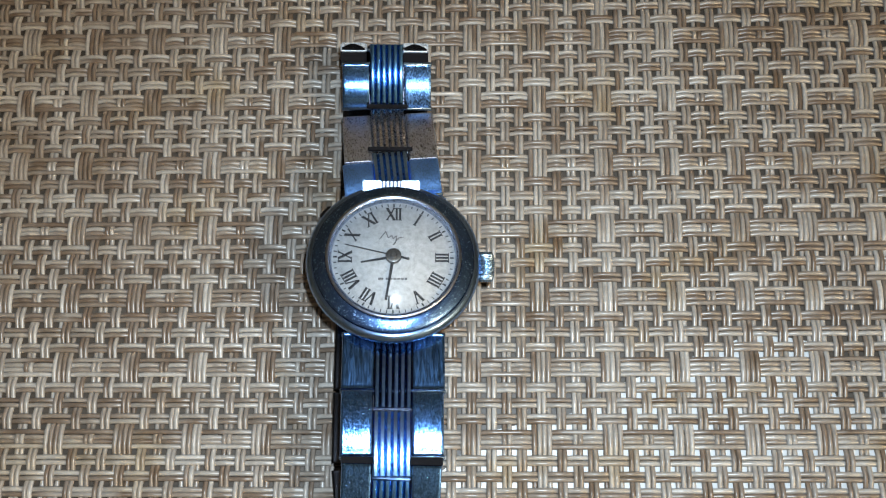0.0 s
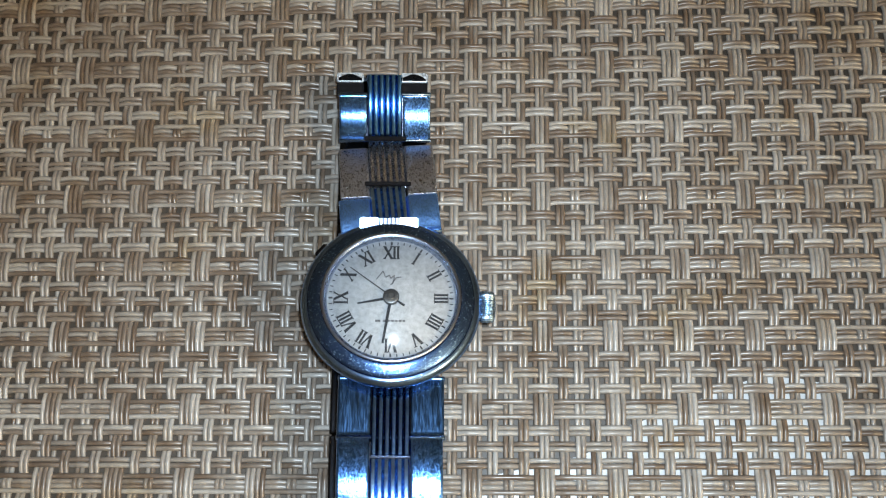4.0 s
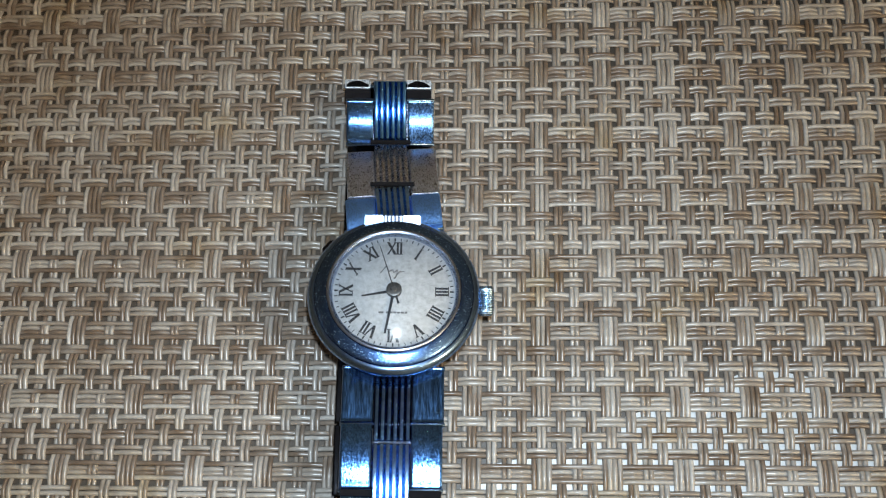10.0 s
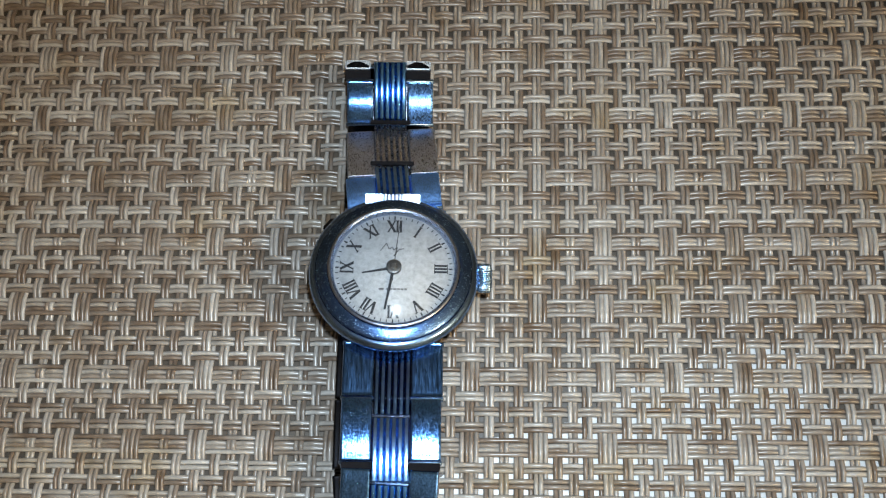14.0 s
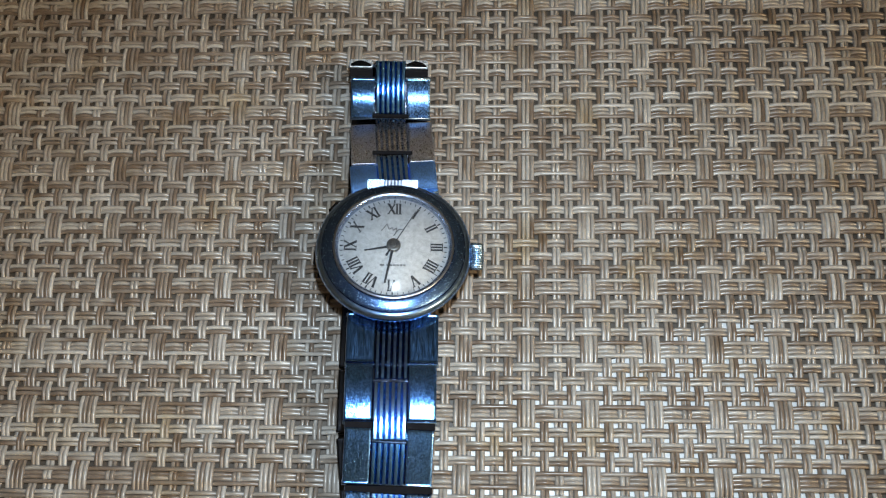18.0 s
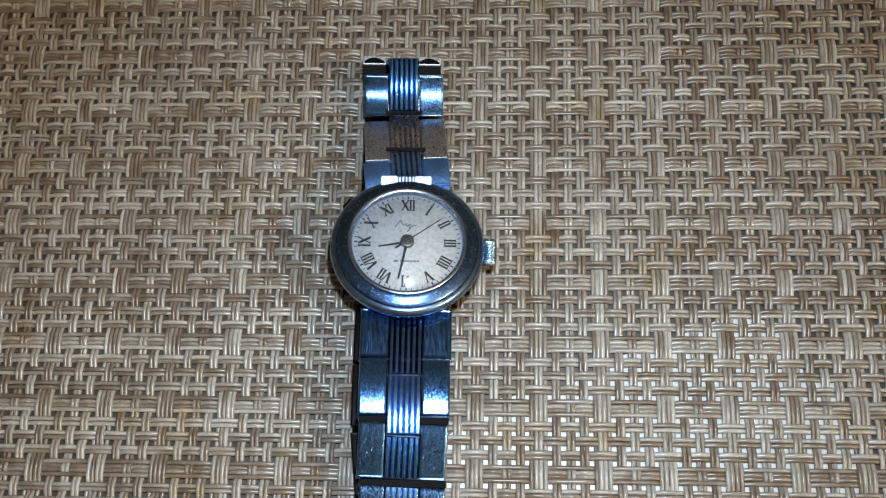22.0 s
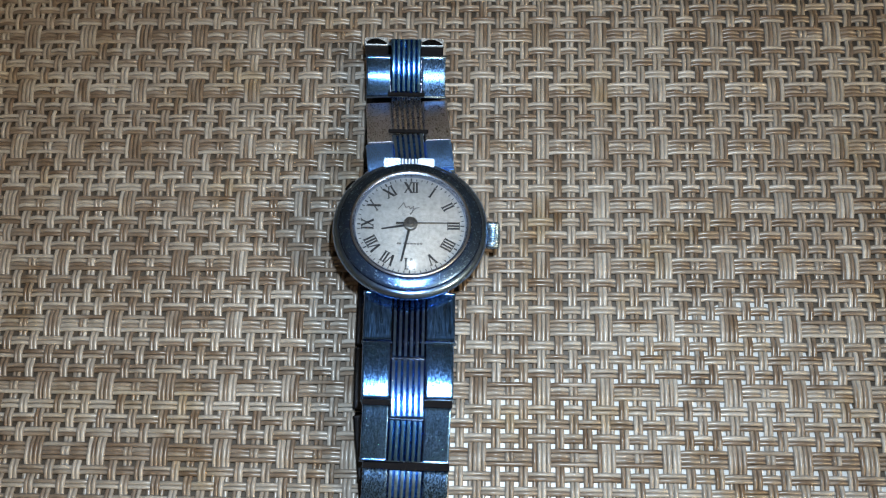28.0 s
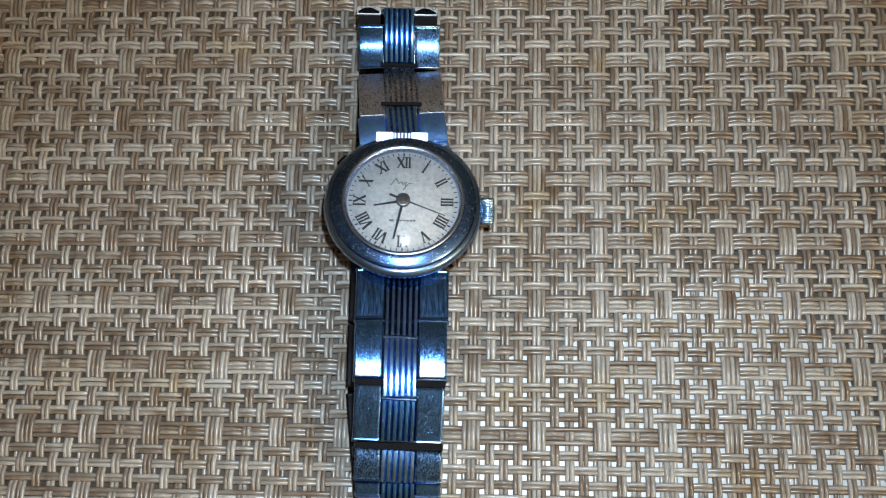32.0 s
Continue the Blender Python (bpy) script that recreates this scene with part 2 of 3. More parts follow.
def slab(xs, ys, top, bottom):
    """A bmesh over stations xs, ys (millimetres) with an upper height top(x, y) and a lower bottom(x, y)."""
    bm = bmesh.new()
    up = [[bm.verts.new((x * MM, y * MM, top(x, y) * MM)) for y in ys] for x in xs]
    low = [[bm.verts.new((x * MM, y * MM, bottom(x, y) * MM)) for y in ys] for x in xs]
    nx, ny = len(xs), len(ys)
    for i in range(nx - 1):
        for j in range(ny - 1):
            bm.faces.new((up[i][j], up[i + 1][j], up[i + 1][j + 1], up[i][j + 1]))
            bm.faces.new((low[i][j], low[i][j + 1], low[i + 1][j + 1], low[i + 1][j]))
    for i in range(nx - 1):
        bm.faces.new((up[i][0], low[i][0], low[i + 1][0], up[i + 1][0]))
        bm.faces.new((up[i][-1], up[i + 1][-1], low[i + 1][-1], low[i][-1]))
    for j in range(ny - 1):
        bm.faces.new((up[0][j], up[0][j + 1], low[0][j + 1], low[0][j]))
        bm.faces.new((up[-1][j], low[-1][j], low[-1][j + 1], up[-1][j + 1]))
    return bm


def box(bm, x0, x1, y0, y1, z0, z1, bevel=0.0):
    r = bmesh.ops.create_cube(bm, size=1.0)
    bmesh.ops.transform(bm, matrix=Matrix.Translation(((x0 + x1) / 2, (y0 + y1) / 2, (z0 + z1) / 2)) @ Matrix.Diagonal((x1 - x0, y1 - y0, z1 - z0, 1)), verts=r["verts"])
    if bevel:
        es = list({e for v in r["verts"] for e in v.link_edges})
        bmesh.ops.bevel(bm, geom=es, offset=bevel, segments=2, affect="EDGES")


def spread(a, b, n):
    return [a + (b - a) * k / (n - 1) for k in range(n)]


# ---- the room and the table ----
def build_room():
    def board(name, b, material, bevel=0.0):
        bm = bmesh.new()
        box(bm, *b, bevel)
        return tagged(part(name, bm, material, None, smooth=False), kind="structure")
    z0, z1 = -0.77, 2.1
    board("floor", (-2.2, 2.2, -2.2, 2.2, z0 - 0.1, z0), FLOOR)
    board("ceiling", (-2.2, 2.2, -2.2, 2.2, z1, z1 + 0.1), CEILING)
    board("wall_north", (-2.2, 2.2, 2.0, 2.2, z0, z1), PLASTER)
    board("wall_south", (-2.2, 2.2, -2.2, -2.0, z0, z1), PLASTER)
    board("wall_east", (2.0, 2.2, -2.0, 2.0, z0, z1), PLASTER)
    board("wall_west", (-2.2, -2.0, -2.0, 2.0, z0, z1), PLASTER)


TABLE_TOP = -1.7 * MM


def build_table():
    t = tagged(new("table"), "dark brown wooden table under the woven mat", "table")
    t.location = (0, 0, -0.77)
    up = TABLE_TOP + 0.77
    bm = bmesh.new()
    box(bm, -0.60, 0.60, -0.40, 0.40, up - 0.028, up, 0.004)
    part("tabletop", bm, TABLE, t, smooth=False)
    for x in (-0.54, 0.54):
        for y in (-0.34, 0.34):
            bm = bmesh.new()
            box(bm, x - 0.03, x + 0.03, y - 0.03, y + 0.03, 0, up - 0.028, 0.004)
            part("leg", bm, TABLE, t, smooth=False)


def build_paper():
    """A thin white sheet between table and mat; only the holes of the weave show it."""
    edge = [(-16.0, -118.0), (-11.5, -62.0), (-8.3, -49.1), (7.0, -41.7), (14.1, -35.4), (29.7, -32.0), (37.1, -27.2), (43.3, -25.0), (53.3, -21.2), (60.2, -18.4), (70.4, -20.5), (72.4, -29.5), (77.8, -31.0), (79.4, -36.7), (81.5, -46.8), (84.6, -53.6), (112.0, -75.0), (116.0, -118.0)]
    bm = bmesh.new()
    low = [bm.verts.new((x * MM, y * MM, TABLE_TOP + 0.05 * MM)) for x, y in edge]
    top = [bm.verts.new((x * MM, y * MM, TABLE_TOP + 0.2 * MM)) for x, y in edge]
    bm.faces.new(top)
    bm.faces.new(low[::-1])
    for k in range(len(edge)):
        j = (k + 1) % len(edge)
        bm.faces.new((low[k], low[j], top[j], top[k]))
    ob = part("paper_sheet", bm, PAPER, None, smooth=False)
    tagged(ob, "thin white paper sheet lying under the woven mat", "paper")


# ---- the woven mat ----
PX, PY = 11.7, 12.397
CORD_W, CORD_T, LIFT, PITCH = 0.43, 0.35, 0.355, 0.865
COLS = [("W", 0.0, 4), ("a", 3.34, 2), ("b", 5.90, 2), ("c", 8.40, 2)]
ROWS = [("S", 0.0, 4), ("A", 3.50, 2), ("B", 6.20, 2), ("A", 8.88, 2)]


def vertical_over(col, inner_v, row, inner_h):
    """Whether the upright cord passes over the cross cord."""
    if row == "S":
        return col == "W" or (col == "b" and inner_h)
    if row == "A":
        return col in "ac"
    return col == "b" or (col == "W" and inner_v)


def cords(groups):
    out = []
    for name, at, n in groups:
        for k in range(n):
            off = (k - (n - 1) / 2) * PITCH * (0.96 if n == 4 else 1.0)
            out.append((name, at + off, n == 2 or abs(off) < 0.6 * PITCH))
    return out


def settle(x, y):
    """The slow drift of the weave from its true grid, in millimetres."""
    u, v = np.clip(x, -85, 95) / 50.0, np.clip(y, -60, 50) / 50.0
    dx = 0.151 + 0.086 * u + 0.097 * v - 0.118 * u * u + 0.458 * u * v - 0.127 * v * v + 0.413 * u * v * v
    dy = - 0.072 - 0.063 * u - 0.154 * v + 0.037 * u * u - 0.085 * u * v + 0.599 * v * v - 0.029 * u * v * v
    return dx, dy


def strand_arrays(upright, at, kind, inner, n0, n1, rng):
    """Vertices and quads of one cord over the periods n0 to n1."""
    cross = cords(ROWS if upright else COLS)
    period = PY if upright else PX
    run, lift = [], []
    for n in range(n0, n1):
        for name, pos, inn in cross:
            run.append(n * period + pos)
            over = vertical_over(kind, inner, name, inn) if upright else not vertical_over(name, inn, kind, inner)
            lift.append(LIFT if over else -LIFT)
    order = np.argsort(run)
    run, lift = np.array(run)[order], np.array(lift)[order]
    wob = np.cumsum(rng.normal(0, 0.007, len(run)))
    wob -= np.convolve(np.pad(wob, 12, mode="edge"), np.ones(25) / 25, "valid")
    side = at + wob + rng.normal(0, 0.03)
    x, y = (side, run) if upright else (run, side)
    dx, dy = settle(x, y)
    x, y = x + dx, y + dy
    z = lift - (LIFT + CORD_T)
    ring = 8
    ang = np.arange(ring) * 2 * np.pi / ring
    a, b = np.cos(ang) * CORD_W * rng.uniform(0.93, 1.05), np.sin(ang) * CORD_T
    m = len(run)
    V = np.empty((m, ring, 3))
    V[:, :, 0] = x[:, None] + (a[None] if upright else 0)
    V[:, :, 1] = y[:, None] + (0 if upright else a[None])
    V[:, :, 2] = z[:, None] + b[None]
    i, k = np.meshgrid(np.arange(m - 1), np.arange(ring), indexing="ij")
    k2 = (k + 1) % ring
    Q = np.stack([i * ring + k, i * ring + k2, (i + 1) * ring + k2, (i + 1) * ring + k], -1).reshape(-1, 4)
    if upright:
        Q = Q[:, ::-1]
    return V.reshape(-1, 3) * MM, Q


def quads_object(name, V, Q, material, parent):
    me = bpy.data.meshes.new(name)
    me.vertices.add(len(V))
    me.vertices.foreach_set("co", V.ravel())
    me.loops.add(Q.size)
    me.loops.foreach_set("vertex_index", Q.ravel().astype(np.int32))
    me.polygons.add(len(Q))
    me.polygons.foreach_set("loop_start", np.arange(len(Q), dtype=np.int32) * 4)
    me.polygons.foreach_set("use_smooth", np.ones(len(Q), dtype=bool))
    me.update()
    me.materials.append(material)
    ob = new(name, me)
    ob.parent = parent
    return ob


def build_mat():
    mat = tagged(new("placemat"), "woven beige and brown vinyl placemat lying on the table", "placemat")
    rng = np.random.default_rng(4)
    rest_v, rest_q, base = [], [], 0
    for upright in (True, False):
        reach = range(-17, 19) if upright else range(-13, 12)
        across = (-13, 12) if upright else (-17, 19)
        near = (-93.0, 105.0) if upright else (-72.0, 56.0)
        for n in reach:
            for kind, pos, inner in cords(COLS if upright else ROWS):
                at = n * (PX if upright else PY) + pos
                V, Q = strand_arrays(upright, at, kind, inner, *across, rng)
                if near[0] < at < near[1]:
                    quads_object("strand", V, Q, CORD_UP if upright else CORD, mat)
                else:
                    rest_v.append(V)
                    rest_q.append(Q + base)
                    base += len(V)
    rest = quads_object("outer_weave", np.concatenate(rest_v), np.concatenate(rest_q), CORD_REST, mat)
    tagged(rest, kind="stuff")


# ---- the wrist watch ----
WATCH = pose(-0.0006, -0.0098, 0.0135, -8, 5, 0.5)


def bar(bm, p, q, w0, w1, z0, z1):
    """A flat tapered bar from p to q (millimetres)."""
    d = Vector((q[0] - p[0], q[1] - p[1])).normalized()
    s = Vector((-d.y, d.x))
    pts = [(p[0] + s.x * w0 / 2, p[1] + s.y * w0 / 2), (p[0] - s.x * w0 / 2, p[1] - s.y * w0 / 2), (q[0] - s.x * w1 / 2, q[1] - s.y * w1 / 2), (q[0] + s.x * w1 / 2, q[1] + s.y * w1 / 2)]
    lo = [bm.verts.new((x * MM, y * MM, z0 * MM)) for x, y in pts]
    hi = [bm.verts.new((x * MM, y * MM, z1 * MM)) for x, y in pts]
    bm.faces.new(hi)
    bm.faces.new(lo[::-1])
    for k in range(4):
        j = (k + 1) % 4
        bm.faces.new((lo[k], lo[j], hi[j], hi[k]))


def numeral(text):
    """Strokes (x0, y0, x1, y1, width) of a Roman numeral 2.3 mm tall, centred."""
    h, out, x = 1.15, [], 0.0
    for ch in text:
        if ch == "I":
            out.append((x + 0.18, -h, x + 0.18, h, 0.34))
            out += [(x - 0.14, s * h, x + 0.5, s * h, 0.13) for s in (-1, 1)]
            x += 0.62
        elif ch == "V":
            out += [(x + 0.1, h, x + 0.7, -h, 0.42), (x + 0.7, -h, x + 1.3, h, 0.22)]
            out += [(x + c - 0.3, h, x + c + 0.3, h, 0.13) for c in (0.1, 1.3)]
            x += 1.5
        else:
            out += [(x + 0.1, h, x + 1.35, -h, 0.42), (x + 0.1, -h, x + 1.35, h, 0.22)]
            out += [(x + c - 0.28, s * h, x + c + 0.28, s * h, 0.13) for c in (0.1, 1.35) for s in (-1, 1)]
            x += 1.6
    return [(a - x / 2 + 0.12, b, c - x / 2 + 0.12, d, w) for a, b, c, d, w in out]


def build_watch():
    w = tagged(new("wrist_watch"), "small chrome-plated wrist watch with Roman numerals on a ribbed steel bracelet", "watch")
    head = lambda ob: setattr(ob, "matrix_basis", WATCH) or ob
    # case: back, serrated lower ring, wide polished bezel
    head(hard(part("case_back", lathe([(0, -4.6), (9.6, -4.6), (10.6, -4.2), (11.2, -3.4), (11.2, -2.0), (0, -2.0)]), STEEL, w)))
    teeth = lambda a, r, z: 0.10 * math.cos(90 * a) if r > 12.5 else 0.0
    head(part("case_band", lathe([(11.0, -3.2), (13.0, -2.6), (13.6, -1.9), (13.7, -1.0), (13.2, -0.7), (11.0, -0.7)], 360, True, teeth), STEEL, w, "serrated dark steel ring under the bezel"))
    head(hard(part("bezel", lathe([(10.6, -0.9), (12.9, -0.9), (12.9, 0.7), (12.86, 0.96), (12.71, 1.081), (12.32, 1.254), (11.93, 1.416), (11.54, 1.566), (11.15, 1.70), (10.98, 1.72), (10.9, 1.64), (10.85, 1.4), (10.6, 1.3)], 128, True), CHROME, w, "wide polished bezel"), 40))
    head(hard(part("bezel_rim", lathe([(12.7, -0.92), (13.7, -0.92), (14.0, -0.72), (14.1, -0.42), (14.05, -0.1), (13.92, 0.18), (13.7, 0.42), (13.5, 0.56), (13.3, 0.655), (13.12, 0.71), (12.99, 0.735), (12.93, 0.69), (12.91, 0.3)], 128, True), RIMCHROME, w, "rounded bright rim around the bezel"), 40))
    head(hard(part("crystal_ring", lathe([(9.9, 0.9), (10.88, 0.9), (10.88, 1.96), (10.84, 2.02), (10.6, 2.12), (10.5, 2.12), (10.15, 1.95), (10.02, 1.82), (9.98, 1.4), (9.95, 1.2)], 128, True), RINGCHROME, w, "thin bright ring around the crystal"), 40))
    head(part("dial", lathe([(0, 0.95), (10.3, 0.95), (10.3, 0.65), (0, 0.65)], 96), DIAL, w, "silvery white dial, slightly mottled"))
    dome = [(10.4 * math.sin(k / 16 * math.pi / 2), 0) for k in range(17)]
    dome = [(r, 4.6 - 2.45 * (r / 10.4) ** 2) for r, _ in dome]
    glass = head(part("crystal", lathe(dome, 96), GLASS, w, "clear domed crystal"))
    glass.visible_shadow = False
    lip = bmesh.new()
    box(lip, 13.2 * MM, 14.9 * MM, -1.3 * MM, 1.3 * MM, -1.9 * MM, -0.9 * MM, 0.25 * MM)
    part("case_lip", lip, SHADESTEEL, w, "small opening lip of the case", smooth=False).matrix_basis = WATCH @ pose(0, 0, 0, 0, 0, 141)
    # printing
    z = 0.96
    for k, text in enumerate(["XII", "I", "II", "III", "IIII", "V", "VI", "VII", "VIII", "IX", "X", "XI"]):
        bm = bmesh.new()
        a = -k * math.pi / 6
        m = Matrix.Rotation(a, 2) @ Matrix.Diagonal((0.92, 0.92))
        for x0, y0, x1, y1, t in numeral(text):
            p, q = m @ Vector((x0, y0 + 8.45)), m @ Vector((x1, y1 + 8.45))
            bar(bm, p, q, t, t, z, z + 0.03)
        head(part("numeral", bm, BLACK, w, smooth=False))
    for k in range(60):
        bm = bmesh.new()
        d = Vector((math.sin(k * math.pi / 30), math.cos(k * math.pi / 30)))
        bar(bm, d * (9.18 if k % 5 else 9.05), d * 9.66, 0.15 if k % 5 else 0.26, 0.15 if k % 5 else 0.26, z, z + 0.03)
        head(part("minute_mark", bm, BLACK, w, smooth=False))
    bm = bmesh.new()
    line = [(-2.3, 3.2), (-1.3, 4.6), (-0.9, 3.5), (-0.3, 3.9), (-0.1, 3.3), (0.5, 3.9), (0.3, 2.6), (-0.1, 2.2), (0.8, 3.5), (1.6, 3.6)]
    for p, q in zip(line, line[1:]):
        bar(bm, p, q, 0.17, 0.17, z, z + 0.02)
    head(part("script_mark", bm, GREY, w, "small grey script emblem", smooth=False))
    for x0, x1 in ((-2.4, -1.6), (-1.2, -0.75), (-0.6, -0.15), (0.0, 0.45), (0.6, 1.05), (1.2, 1.65), (1.8, 2.2)):
        bm = bmesh.new()
        bar(bm, (x0, -3.75), (x1, -3.75), 0.34, 0.34, z, z + 0.02)
        head(part("printed_bar", bm, GREY, w, smooth=False))
    # crown
    ribs = lambda a, r, z: 0.2 * math.cos(20 * a) if r > 1.9 else 0.0
    crown = part("crown", lathe([(0, 0), (2.0, 0), (2.3, 0.25), (2.3, 2.0), (2.0, 2.35), (1.3, 2.5), (0, 2.5)], 132, False, ribs), CROWNMETAL, w, "fluted chrome winding crown")
    crown.matrix_basis = WATCH @ pose(13.9 * MM, -0.2 * MM, -1.9 * MM, 0, 90, 0)
    stem = part("crown_stem", lathe([(0, 0), (0.9, 0), (0.9, 1.6), (0, 1.6)], 24), STEEL, w)
    stem.matrix_basis = WATCH @ pose(12.9 * MM, -0.2 * MM, -1.9 * MM, 0, 90, 0)
    # the three pointers and the cap
    turning = {}
    for name, length, tail, w0, w1, h, mat in (("hour_hand", 5.3, 0.6, 0.50, 0.22, 1.25, BLACK), ("minute_hand", 7.7, 0.6, 0.52, 0.34, 1.55, BLACK), ("second_hand", 8.0, 2.6, 0.15, 0.09, 1.85, BLACK)):
        bm = bmesh.new()
        bar(bm, (0, -tail), (0, length), w0, w1, -0.06, 0.06)
        if name == "second_hand":
            bar(bm, (0, -2.6), (0, -1.2), 0.36, 0.24, -0.07, 0.07)
        turning[name] = (part(name, bm, mat, w, "thin dark pointer" if name == "second_hand" else "", smooth=False), h)
    head(hard(part("hub_cap", lathe([(0, 2.16), (0.42, 2.16), (0.52, 2.06), (0.62, 1.98), (1.05, 1.98), (1.2, 1.92), (1.26, 1.8), (1.26, 1.2), (0, 1.2)], 40), BRASS, w, "dull grey metal cap over the pointers")))
    build_bracelet(w)
    return turning


def plate(bm_x0, x1, y0, y1, thick, crown, edge=0.35, lip_start=True):
    """A crowned side plate with softened long edges."""
    ym, half = (y0 + y1) / 2, (y1 - y0) / 2
    xs = [bm_x0, bm_x0 + edge * 0.3, bm_x0 + edge, bm_x0 + edge + 0.12, x1 - edge - 0.12, x1 - edge, x1 - edge * 0.3, x1]

    roll = ((0.0, -0.28), (0.05, 0.0), (0.12, 0.06), (0.20, 0.03), (0.30, 0.0))

    def top(x, y):
        t = (y - ym) / half
        e = min(x - bm_x0, x1 - x)
        drop = 0.30 if e < 0.01 else (0.08 if e < edge * 0.5 else 0.0)
        end = min(y - y0, y1 - y)
        lip = min(roll, key=lambda q: abs(q[0] - end))[1] if end < 0.31 else 0.0
        if not lip_start and y - y0 < 0.31:
            lip = min(lip, 0.0) - 0.04
        return crown * (1 - t * t) - drop + lip
    ys = [y0 + q for q, _ in roll] + spread(y0 + 0.6, y1 - 0.6, 7) + [y1 - q for q, _ in reversed(roll)]
    return slab(xs, ys, top, lambda x, y: -thick)


def ribbed(x0, x1, y0, y1, thick, crown, ribs=6, deep=0.5, round_off=0.06):
    ym, half = (y0 + y1) / 2, (y1 - y0) / 2
    xs = spread(x0, x1, ribs * 8 + 1)

    def top(x, y):
        t = (y - ym) / half
        u = ((x - x0) / (x1 - x0) * ribs) % 1.0
        groove = min(u, 1 - u)
        g = 0.0 if groove > 0.2 else deep * (1 - groove / 0.2)
        return crown * (1 - t * t) - g - round_off * (2 * u - 1) ** 2 - (0.2 if abs(t) > 0.995 else 0.0)
    ys = [y0, y0 + 0.12] + spread(y0 + 0.5, y1 - 0.5, 6) + [y1 - 0.12, y1]
    return slab(xs, ys, top, lambda x, y: -thick)


def link(w, a, b, xa, xb, wide, mid0, mid1, crown=0.25, mats=None, label="", roll=5.0, right_m=None, deep=0.5, round_off=0.06, lip_start=True):
    """One bracelet link between the stations a and b (y, z); the ribbed middle runs from mid0 to mid1 along it."""
    dy, dz = b[0] - a[0], b[1] - a[1]
    length = math.hypot(dy, dz)
    out = 1 if dy > 0 else -1
    h, g = wide / 2, 3.05
    bm = bmesh.new()
    box(bm, -h * MM + 0.0004, h * MM - 0.0004, 0.0006, max(0.0012, (length - 0.6) * MM), -0.0013, -0.0009)
    e = part("bracelet_link", bm, SHADESTEEL, w, label, smooth=False)
    ang = math.atan2(dz, abs(dy))
    yaw = math.atan2(-(xb - xa) * out, abs(dy)) if abs(dy) > 3 else 0.0
    turn = Matrix.Rotation(0 if out > 0 else math.pi, 4, "Z") @ Matrix.Rotation(yaw, 4, "Z") @ Matrix.Rotation(ang, 4, "X")
    e.matrix_basis = Matrix.Translation((xa * MM, a[0] * MM, a[1] * MM)) @ Matrix.Rotation(radians(roll), 4, "Y") @ turn
    side_m, mid_m = mats or (STEEL, RIDGED)
    for x0, x1, m in ((-h, -g, side_m), (g, h, side_m if right_m is None else right_m)):
        hard(part("side_plate", plate(x0, x1, 0.12, length - 0.12, 1.1, crown, 0.35, lip_start), m, e))
    hard(part("ribbed_centre", ribbed(-g + 0.06, g - 0.06, mid0, mid1, 1.0, crown + 0.12, 6, deep, round_off), mid_m, e, "ribbed centre strip"), 25)
    for y in (0.0, length):
        reach = h + (0.14 if a[1] > 3 else -0.3)
        pin = lathe([(0, -reach), (0.3, -reach), (0.42, 0.12 - reach), (0.42, reach - 0.12), (0.3, reach), (0, reach)], 12)
        bmesh.ops.transform(pin, matrix=Matrix.Translation((0, y * MM, -1.1 * MM)) @ Matrix.Rotation(math.pi / 2, 4, "Y"), verts=pin.verts)
        part("pin", pin, RIMCHROME if a[1] > 3 else SHADESTEEL, e)
    return e


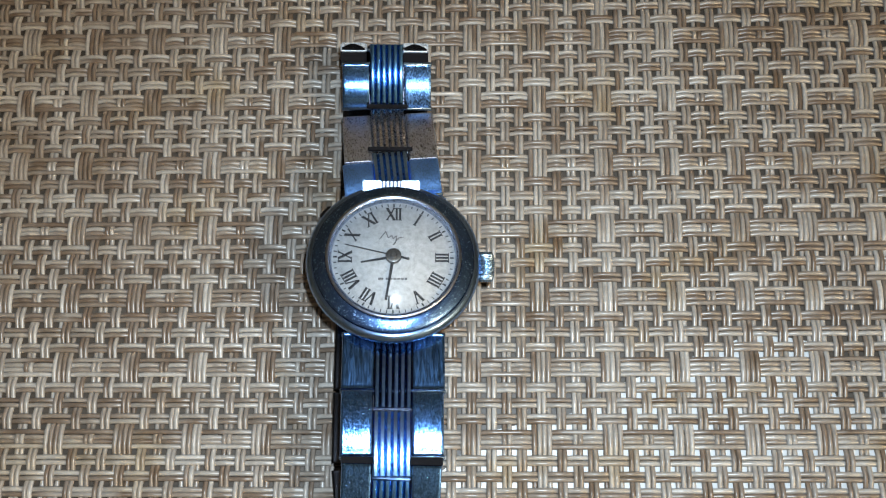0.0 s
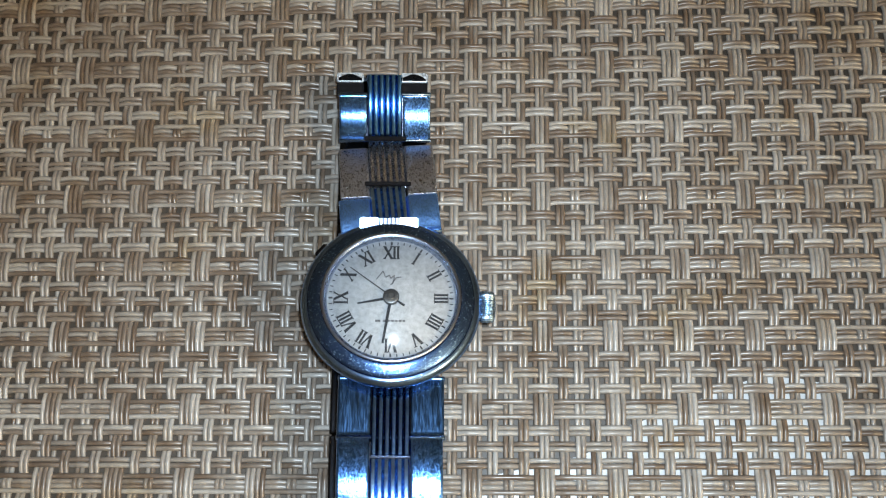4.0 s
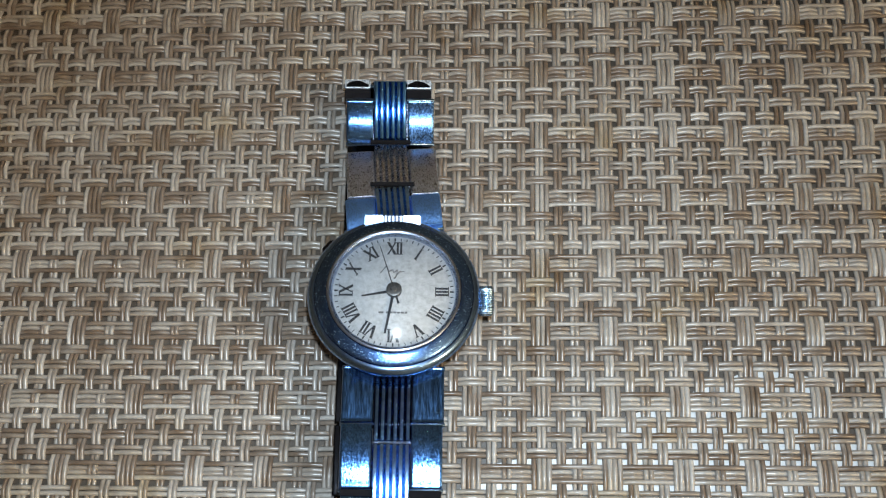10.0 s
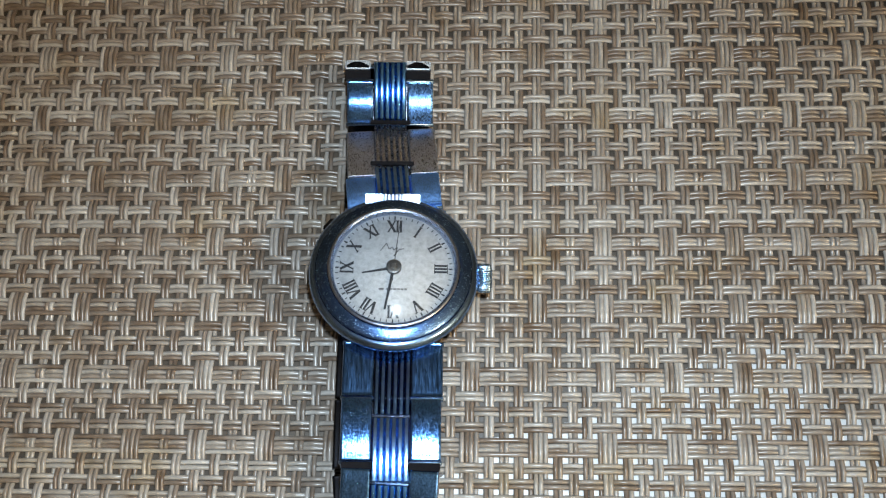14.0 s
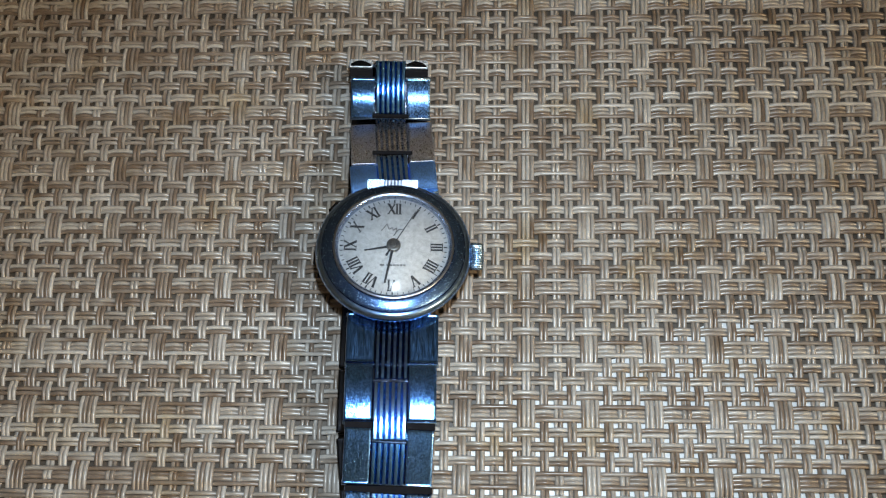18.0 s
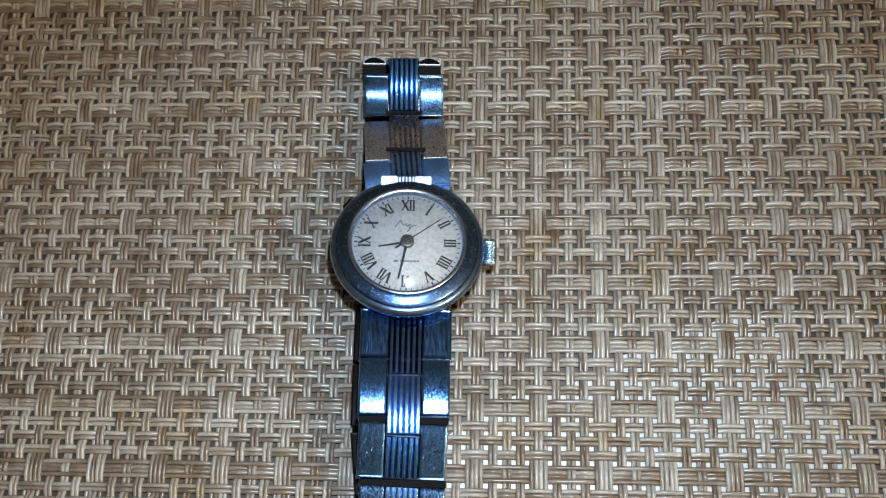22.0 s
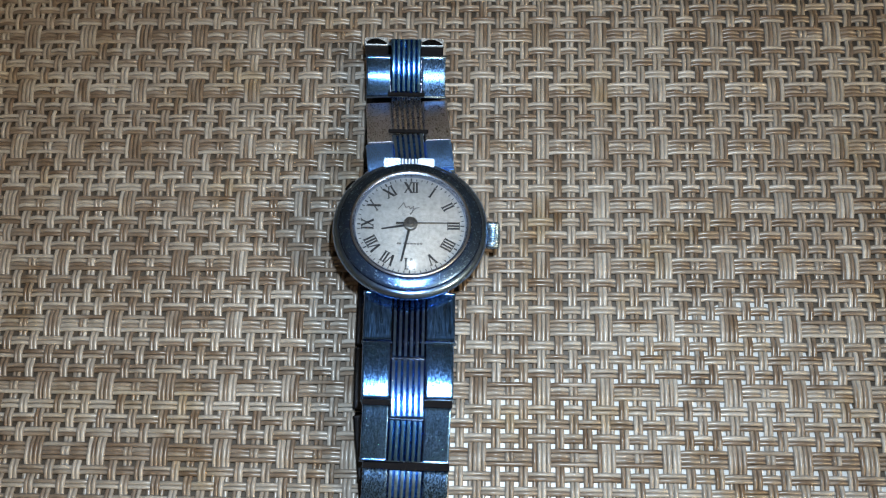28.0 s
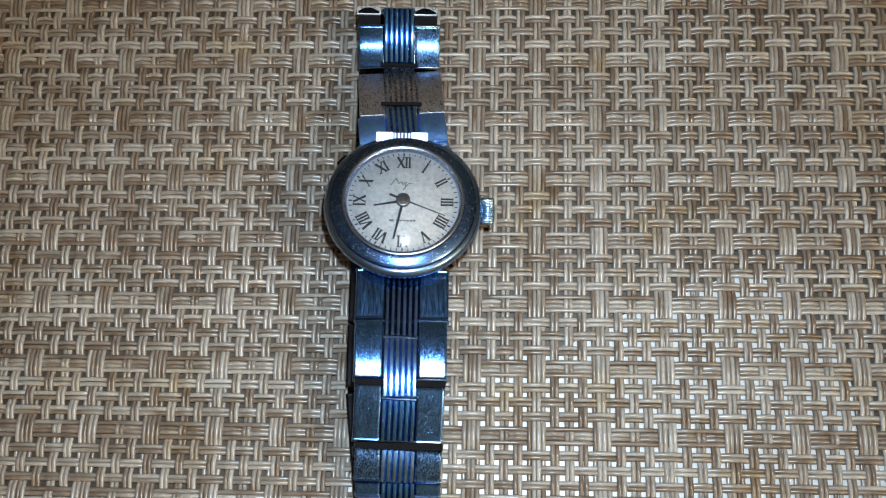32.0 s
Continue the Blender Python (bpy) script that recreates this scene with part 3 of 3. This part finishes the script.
def build_bracelet(w):
    # near-black cross bars put in for gap shade between the ribbed strips
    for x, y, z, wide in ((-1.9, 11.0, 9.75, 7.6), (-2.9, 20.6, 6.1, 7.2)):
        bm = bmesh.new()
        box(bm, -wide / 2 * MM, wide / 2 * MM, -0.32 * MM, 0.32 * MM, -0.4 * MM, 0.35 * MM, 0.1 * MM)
        part("cross_bar", bm, GAPSHADE, w, "narrow near-black bar for gap shade", smooth=False).matrix_basis = pose(x * MM, y * MM, z * MM, 0, 5, 1)
    # wider near-black bars put in for the shade between links
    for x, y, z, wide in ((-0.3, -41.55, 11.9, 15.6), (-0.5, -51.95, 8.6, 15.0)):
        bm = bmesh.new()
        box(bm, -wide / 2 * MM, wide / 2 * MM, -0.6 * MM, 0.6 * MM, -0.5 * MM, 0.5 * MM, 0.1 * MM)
        part("link_gap", bm, GAPSHADE, w, "near-black bar for the shade between two bracelet links", smooth=False).matrix_basis = pose(x * MM, y * MM, z * MM, 12, 5, 0)
    # polished lug bar between case and bracelet: flat faces on both sides of a finely ribbed middle
    lug = pose(-0.0011, 0.0031, 0.0126, 13, 5, 1)
    # left and right face colours stand in for the uneven glint
    for name, x0, x1, tone in (("lug_face", -4.9, -1.75, PALESTEEL), ("lug_face", 1.45, 4.5, RINGCHROME)):
        bm = bmesh.new()
        box(bm, x0 * MM, x1 * MM, -0.95 * MM, 1.05 * MM, -0.9 * MM, 0.12 * MM, 0.15 * MM)
        part(name, bm, tone, w, "polished lug face beside the bezel", smooth=False).matrix_basis = lug
    hard(part("lug_ribs", ribbed(-1.75, 1.45, -0.95, 1.05, 0.9, 0.0, 5, 0.14, 0.03), RINGCHROME, w, "finely ribbed middle of the lug bar"), 25).matrix_basis = lug
    # curved shoulders of the end link, following the bezel; lightened for the lug's glow
    for s in (-1, 1):
        a0, a1 = (math.radians(90 - s * d) for d in (17, 36))
        n = 10
        ring = [[((r * math.cos(a0 + (a1 - a0) * k / n)) * MM, (r * math.sin(a0 + (a1 - a0) * k / n)) * MM, z * MM) for r, z in ((13.0, -1.9), (13.0, -0.75), (14.3, -0.9), (14.75, -1.1), (14.75, -1.9))] for k in range(n + 1)]
        verts = [v for row in ring for v in row]
        faces = [(5 * k + i, 5 * k + (i + 1) % 5, 5 * k + 5 + (i + 1) % 5, 5 * k + 5 + i) for k in range(n) for i in range(5)] + [(0, 1, 2, 3, 4), tuple(5 * n + i for i in (4, 3, 2, 1, 0))]
        shoulder = link_mesh("lug_shoulder", verts, [f if s < 0 else f[::-1] for f in faces], SHOULDERSTEEL, w, "curved steel shoulder beside the bezel")
        hard(shoulder).matrix_basis = WATCH
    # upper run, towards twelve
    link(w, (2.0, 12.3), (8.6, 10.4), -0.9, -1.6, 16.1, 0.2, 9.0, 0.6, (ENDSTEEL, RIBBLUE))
    # tilted away from the LED: its colour carries the room's reflection
    link(w, (8.7, 10.0), (19.5, 5.3), -1.6, -2.5, 15.9, 2.7, 13.2, 0.6, (ROOMSTEEL, ROOMRIB), "bracelet link in steel without the blue reflection tint", deep=0.8, round_off=0.22)
    # right plate in a darker copy, as the highlight sits on the left
    link(w, (20.6, 5.3), (27.7, 8.5), -3.05, -3.2, 15.6, 0.3, 11.2, 0.7, (STEEL, RIDGED), "", 5.0, DIMSCUFF, 0.42, 0.13, False)
    # end piece: near-black box as recess shade, two pale rimmed tabs, flat dark lenses
    tail = pose(-3.4 * MM, 28.0 * MM, 7.9 * MM, 12, 5, 1)
    for s in (-1, 1):
        x0, x1 = sorted((s * 3.15, s * 7.75))
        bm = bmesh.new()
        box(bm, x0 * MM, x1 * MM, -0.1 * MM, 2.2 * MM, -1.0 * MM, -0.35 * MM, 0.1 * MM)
        part("end_recess", bm, GAPSHADE, w, "near-black box for recess shade at the end of the bracelet", smooth=False).matrix_basis = tail
        bm = bmesh.new()
        box(bm, x0 * MM, x1 * MM, 2.05 * MM, 3.7 * MM, -1.0 * MM, 0.45 * MM, 0.2 * MM)
        tab = part("end_tab", bm, TABSTEEL, w, "pale polished end tab", smooth=False)
        tab.matrix_basis = tail
        # thin dark sheet laid flat on the tab
        bm = bmesh.new()
        lens = [(x0 + 0.3 + (x1 - x0 - 0.6) * k / 8, math.sin(math.pi * (0.12 + 0.8 * k / 8))) for k in range(9)]
        low = [bm.verts.new((x * MM, 2.3 * MM, 0.46 * MM)) for x, _ in lens]
        high = [bm.verts.new((x * MM, (2.35 + 1.1 * q) * MM, 0.46 * MM)) for x, q in lens]
        for k in range(8):
            bm.faces.new((low[k], low[k + 1], high[k + 1], high[k]))
        bmesh.ops.solidify(bm, geom=list(bm.faces), thickness=0.00006)
        part("hollow", bm, SHADESTEEL, tab, "flat dark lens-shaped patch on the tab", smooth=False)
    link(w, (31.7, 8.0), (31.9, 1.6), -3.5, -3.5, 15.4, 0.3, 6.0, 0.1, (SHADESTEEL, SHADESTEEL))
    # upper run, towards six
    link(w, (-21.5, 12.0), (-30.7, 12.85), -0.45, -0.4, 16.3, 0.3, 12.1, 0.10, (SHADEBLUE, DEEPRIB), deep=0.8, round_off=0.14)
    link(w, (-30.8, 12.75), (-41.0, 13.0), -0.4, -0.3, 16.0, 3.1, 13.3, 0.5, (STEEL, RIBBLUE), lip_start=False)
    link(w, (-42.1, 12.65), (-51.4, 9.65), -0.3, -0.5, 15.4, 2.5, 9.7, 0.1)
    link(w, (-52.5, 9.2), (-57.8, 7.0), -0.5, -0.65, 14.9, 0.2, 6.0, 0.3, (DIMSCUFF, RIBBLUE))
    link(w, (-58.0, 6.9), (-60.3, 5.9), -0.65, -0.7, 14.7, 0.1, 3.4, 0.1)
    link(w, (-60.6, 5.4), (-65.6, 2.1), -0.75, -0.6, 14.3, 0.8, 5.4, 0.3, (BUFFSTEEL, BUFFSTEEL), "greyish bracelet link bending down to the mat")
    # lower run, resting on the mat, its steel darkened for shade under the watch
    n = 8
    for k in range(n):
        y0, y1 = 31.0 - k * 96.0 / n, 31.0 - (k + 1) * 96.0 / n
        x0, x1 = (-3.8 if y > -40 else -3.8 + 3.0 * (-40 - y) / 25 for y in (y0, y1))
        link(w, (y0, 1.35), (y1, 1.35), x0, x1, 15.2, 0.4, 11.5, 0.2, (SHADESTEEL, SHADESTEEL), "", 0.0)


# ---- build ----
build_room()
build_table()
build_paper()
POINTERS = build_watch()
build_mat()


def motions():
    """The pointers turn on their dial; angles are clockwise from twelve."""
    rates = {"hour_hand": (259.0, 0.0083), "minute_hand": (188.6, 0.1), "second_hand": (283.5, 5.9)}
    for name, (ob, h) in POINTERS.items():
        a0, rate = rates[name]
        walk(ob, [(t, WATCH @ pose(0, 0, h * MM, 0, 0, -(a0 + rate * t))) for t in range(0, 33, 2)])


motions()
